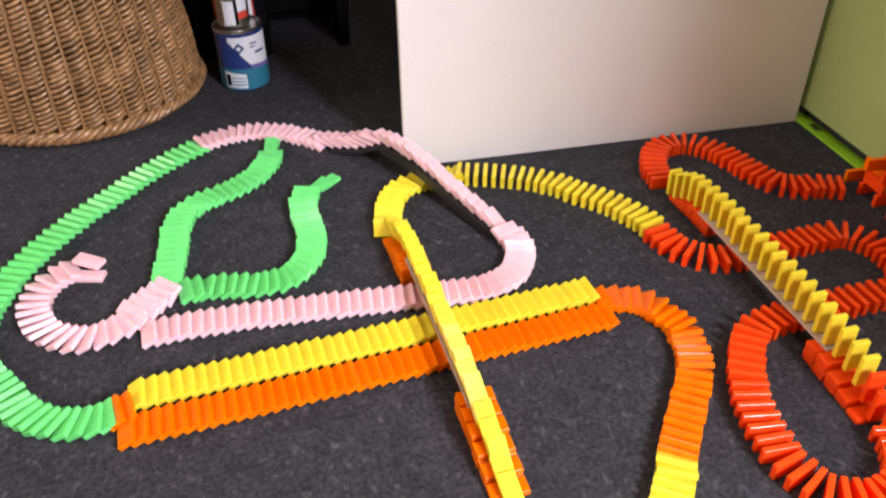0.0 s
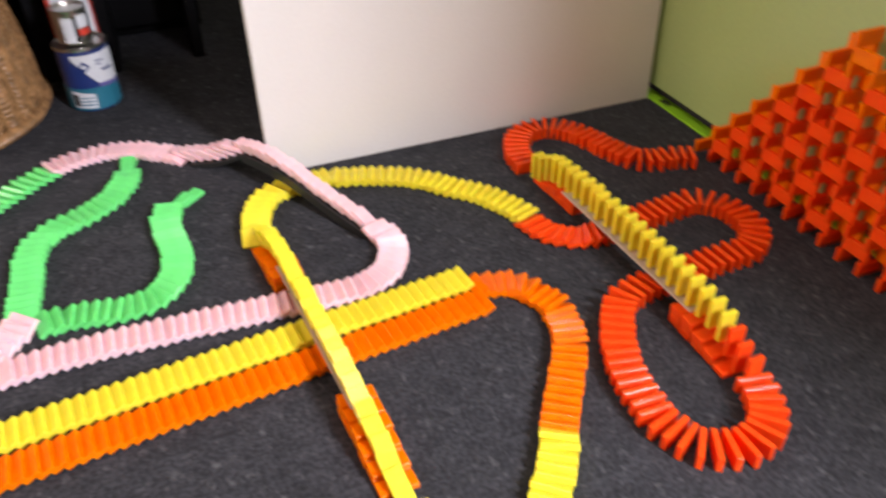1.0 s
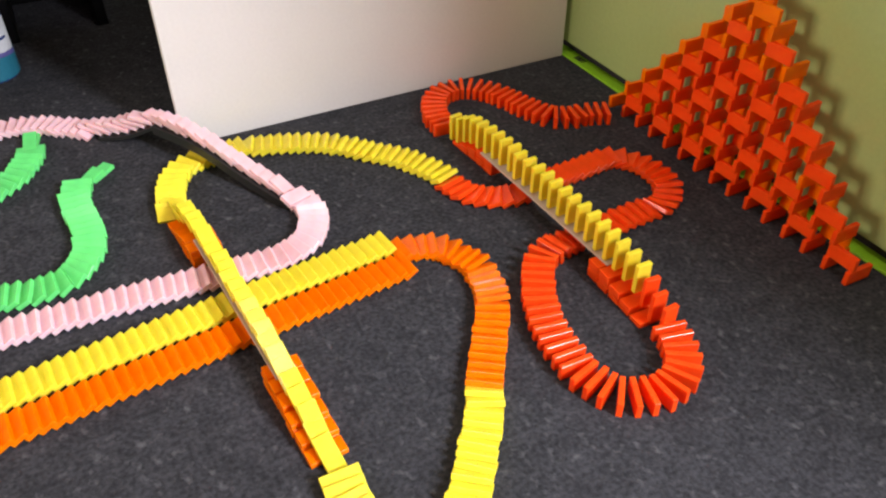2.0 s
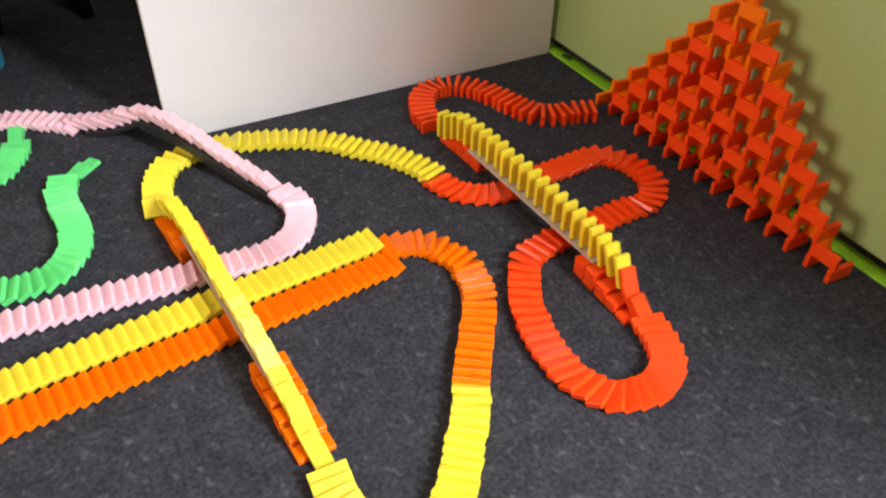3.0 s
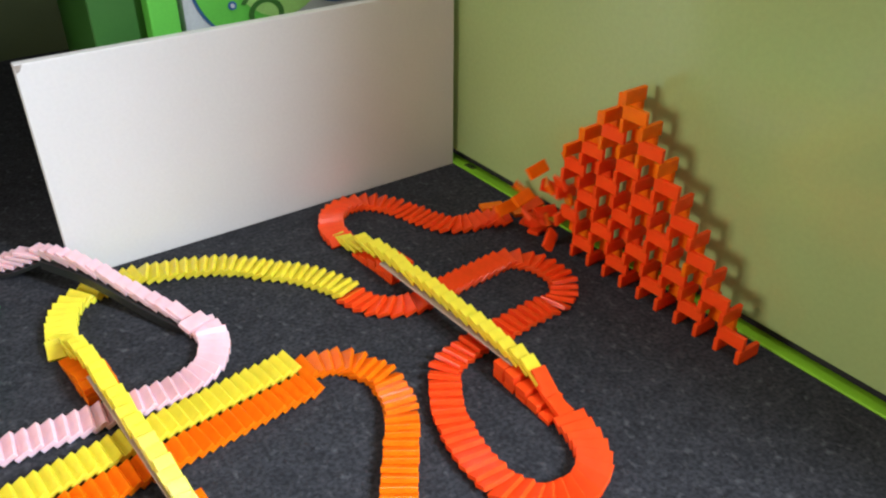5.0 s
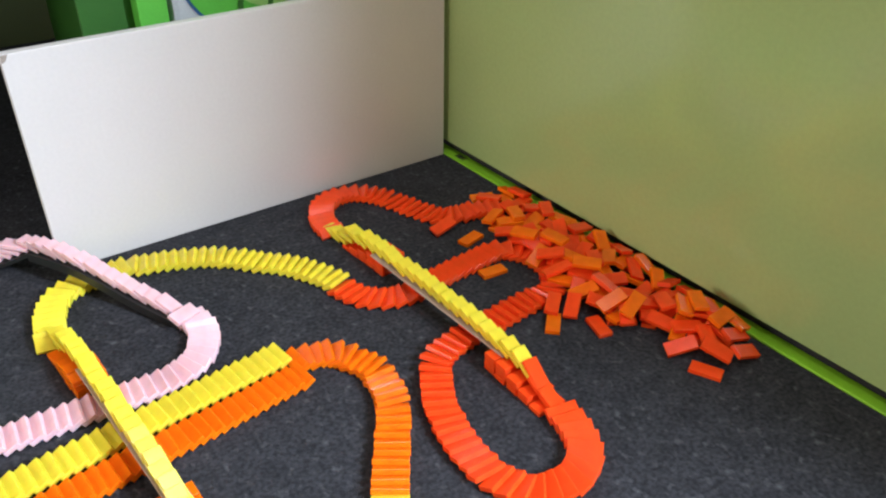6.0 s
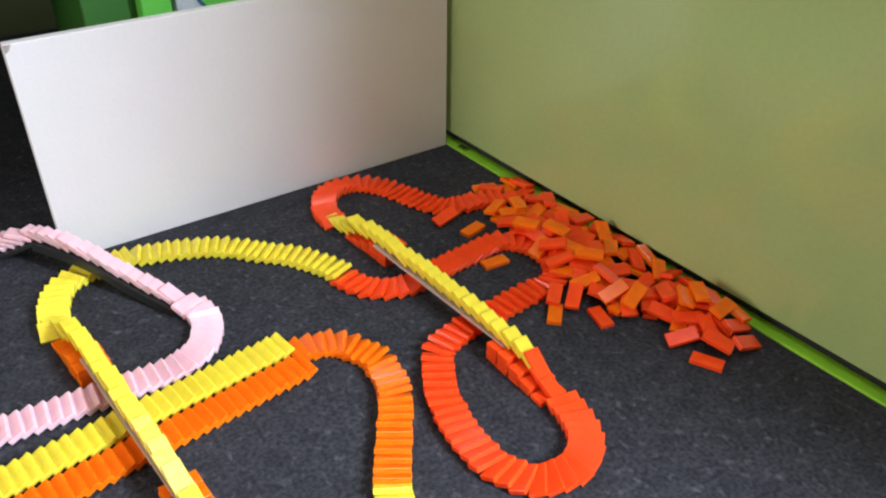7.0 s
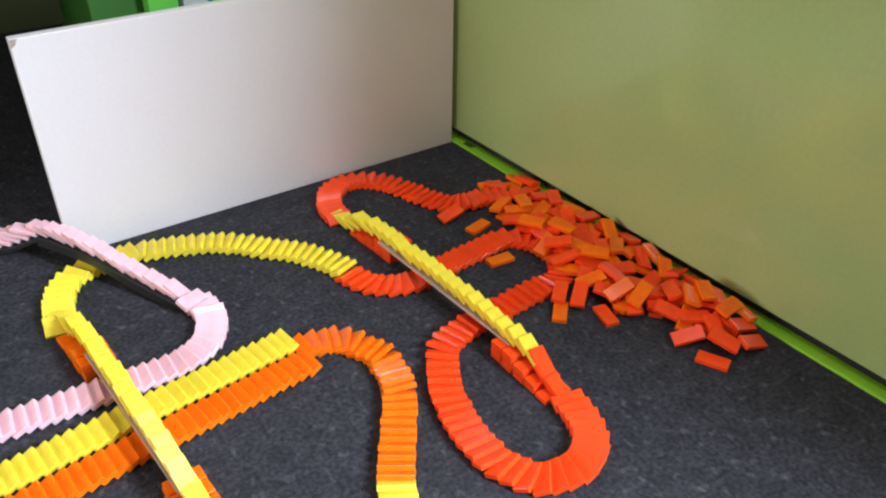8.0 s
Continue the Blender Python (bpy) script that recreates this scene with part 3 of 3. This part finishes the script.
peak = new("black_peaked_bridge")
tagged(peak, "black card ramp folded to a peak carrying pink dominoes", "ramp bridge")
LONG_WAY = [(-0.684, -0.262, 0.0105), (-0.728, -0.180, 0.0255), (-0.760, -0.123, 0.0410), (-0.790, -0.070, 0.0520), (-0.836, 0.012, 0.0515)]
SHORT_WAY = [(-0.838, 0.015, 0.0510), (-0.880, 0.055, 0.0230), (-0.928, 0.098, 0.0070)]
part("long_ramp", strip_bm([p for p, d in spline(LONG_WAY, 0.02)[0]], 0.034, 0.016), M_DECKBLACK, peak)
part("short_ramp", strip_bm([p for p, d in spline(SHORT_WAY, 0.02)[0]], 0.034, 0.007), M_DECKBLACK, peak)


# ---- the domino pyramid and its collapse ----
PX, PY0, PITCH = -0.0150, -0.226, 0.0410
pieces = []
for level in range(8):
    cols = list(range(level, 15 - level))
    z = level * 2 * SHORT
    for c in cols:
        pieces.append((level, c, "across", PX, PY0 - c * PITCH, z))
    for c in range(14 - level, level + 1, -2):
        pieces.append((level, c - 0.5, "front", PX - 0.014 + rnd.uniform(-0.002, 0.002), PY0 - (c - 0.5) * PITCH, z + SHORT))
    for c in range(13 - level, level, -2):
        pieces.append((level, c - 0.5, "back", PX + 0.014 + rnd.uniform(-0.002, 0.002), PY0 - (c - 0.5) * PITCH, z + SHORT))

HX0, HY0, CELL = -0.38, -0.95, 0.003
heights = np.zeros((160, 270))


def footprint(x, y, yaw):
    a = radians(yaw)
    us, vs = np.meshgrid(np.linspace(-LONG / 2, LONG / 2, 18), np.linspace(-SHORT / 2, SHORT / 2, 10))
    gx, gy = x + us * math.cos(a) - vs * math.sin(a), y + us * math.sin(a) + vs * math.cos(a)
    return us.ravel(), vs.ravel(), np.clip(((gx.ravel() - HX0) / CELL).astype(int), 0, 159), np.clip(((gy.ravel() - HY0) / CELL).astype(int), 0, 269)


def settle(x, y, yaw):
    """A resting pose for a flat domino on what lies there already."""
    us, vs, ix, iy = footprint(x, y, yaw)
    h = heights[ix, iy]
    w = 0.15 + (h > h.max() - 0.006)
    m = np.stack([us, vs, np.ones_like(us)], 1)
    cu, cv, c0 = np.linalg.lstsq(m * w[:, None], h * w, rcond=None)[0]
    cu, cv = max(-0.34, min(0.34, cu)), max(-0.34, min(0.34, cv))
    c0 = max(0.0, float(np.quantile(h - cu * us - cv * vs, 0.93)))
    low = abs(cu) * LONG / 2 + abs(cv) * SHORT / 2
    c0 = max(c0, low)
    heights[ix, iy] = np.maximum(h, c0 + cu * us + cv * vs + THICK)
    return pose(0, 0, 0, 0, 0, yaw), cu, cv, c0


def rest_pose(x, y, yaw):
    turn, cu, cv, c0 = settle(x, y, yaw)
    n = Vector((-cu, -cv, 1)).normalized()
    u = Vector((1, 0, cu)).normalized()
    v = n.cross(u)
    m = Matrix((u, v, n)).transposed().to_4x4()
    c = turn @ (Vector((0, 0, c0)) + n * THICK / 2)
    return Matrix.Translation((x + c.x, y + c.y, c.z)) @ turn @ m


# singled-out pieces at the edge of the heap: x, y, yaw, colour
EDGE = [(-0.187, -0.266, 4, R), (-0.163, -0.321, 14, O), (-0.195, -0.428, -5, O), (-0.205, -0.597, 45, O), (-0.161, -0.593, 38, R), (-0.151, -0.644, 75, R), (-0.180, -0.566, 41, R),
        (-0.095, -0.595, -79, R), (-0.087, -0.543, -45, O), (-0.113, -0.630, -8, O), (-0.097, -0.659, 17, O), (-0.092, -0.758, -31, R), (-0.095, -0.810, -64, R), (-0.064, -0.799, -61, R),
        (-0.025, -0.821, -5, R), (-0.011, -0.790, -4, R), (0.010, -0.730, 61, O), (0.012, -0.770, -92, O), (-0.048, -0.682, 58, R), (-0.045, -0.715, 48, O), (-0.007, -0.733, 66, R),
        (-0.022, -0.723, 56, O), (-0.017, -0.765, 9, O), (-0.107, -0.477, -46, R), (-0.104, -0.402, -65, O), (-0.072, -0.446, -75, O)]
# what the heap lies on: the fallen red rows beneath
for ob, still, rows in MOVES:
    p = rows[-1][1].translation
    if ob.name.startswith("red") and p.x > -0.36:
        i, j = int((p.x - HX0) / CELL), int((p.y - HY0) / CELL)
        heights[max(0, i - 6):i + 7, max(0, j - 6):j + 7] = 0.013
sequence = sorted(pieces, key=lambda q: (q[1] + 0.25 * q[0] + rnd.uniform(-0.8, 0.8)))


def piece_colour(level, c, how):
    if level >= 6 or (level == 5 and how != "front") or (how == "across" and c == level):
        return O
    return O if rnd.random() < (0.95 if how == "back" else 0.07 if how == "across" else 0.0) else R


def heap_place(rank):
    """The lowest of some places along the wall for a piece that falls at its turn."""
    best = None
    for trial in range(40):
        ty = max(-0.775, min(-0.205, -0.212 - 0.545 * rank + rnd.gauss(0, 0.030)))
        tyaw = rnd.uniform(-90, 90)
        reach = LONG / 2 * abs(math.cos(radians(tyaw))) + SHORT / 2 * abs(math.sin(radians(tyaw)))
        high = wall_x(ty) - reach - 0.003 - 0.05 * max(0.0, min(1.0, (-0.68 - ty) / 0.08))
        low = float(np.interp(-ty, (0.20, 0.30, 0.43, 0.56, 0.64, 0.70, 0.78), (-0.065, -0.10, -0.115, -0.13, -0.12, -0.08, -0.06)))
        tx = max(low, high - (high - low) * rnd.random() ** 1.5)
        tx = min(tx, high)
        us, vs, ix, iy = footprint(tx, ty, tyaw)
        cost = heights[ix, iy].mean() + 0.4 * heights[ix, iy].max() + rnd.uniform(0, 0.004)
        if best is None or cost < best[0]:
            best = (cost, tx, ty, tyaw)
    return best[1:]


colours = [piece_colour(q[0], q[1], q[2]) for q in sequence]
edge_of = {}
for e in EDGE:
    free = [k for k in range(len(sequence)) if k not in edge_of and colours[k] == e[3]]
    edge_of[min(free, key=lambda k: abs(sequence[k][4] - 0.04 - e[1]) + 0.1 * rnd.random())] = e
finals = {}
for index in range(len(sequence)):
    if index not in edge_of:
        finals[index] = rest_pose(*heap_place((index + 0.5) / len(sequence)))
for index, e in edge_of.items():
    finals[index] = rest_pose(*e[:3])
for index, (level, c, how, x, y, z) in enumerate(sequence):
    cname, final = colours[index], finals[index]
    yaw = 0 if how == "across" else 90
    stand = pose(x, y, z + SHORT / 2, 90, 0, yaw + 1.9 + rnd.gauss(0, 1.2))
    ob = domino(cname, "flat", stand, "glossy %s plastic domino in a tall openwork pyramid" % cname, "domino pyramid")
    t0 = 4.63 + 0.076 * c + 0.012 * level + rnd.uniform(-0.02, 0.03) + (0.14 if index in edge_of and edge_of[index][1] > -0.45 else 0.0)
    fall = 0.20 + 0.20 * math.sqrt(z / 0.36 + 0.02)
    q0, q1 = stand.to_quaternion(), final.to_quaternion()
    p0, p1 = stand.translation, final.translation
    if q0.dot(q1) < 0:
        q1 = -q1
    rows = [(t0, stand)]
    for u in (0.25, 0.5, 0.75, 1.0):
        p = p0.lerp(p1, u)
        p.z = p0.z + (p1.z - p0.z) * u * u
        rows.append((t0 + fall * u, Matrix.Translation(p) @ q0.slerp(q1, u).to_matrix().to_4x4()))
    MOVES.append((ob, stand, rows))


def motions():
    for ob, still, rows in MOVES:
        keyed = []
        if rows[0][0] > 0.02:
            keyed.append((0.0, still))
        last = -1
        for t, m in rows:
            f = frame(t)
            if t < 0 or f <= last or (keyed and f <= frame(keyed[-1][0])):
                continue
            keyed.append((t, m))
            last = f
        if not keyed or frame(keyed[0][0]) > 1:
            keyed.insert(0, (0.0, rows[0][1]))
        if frame(keyed[-1][0]) < frame(8.0):
            keyed.append((8.0, rows[-1][1]))
        walk(ob, keyed)


motions()
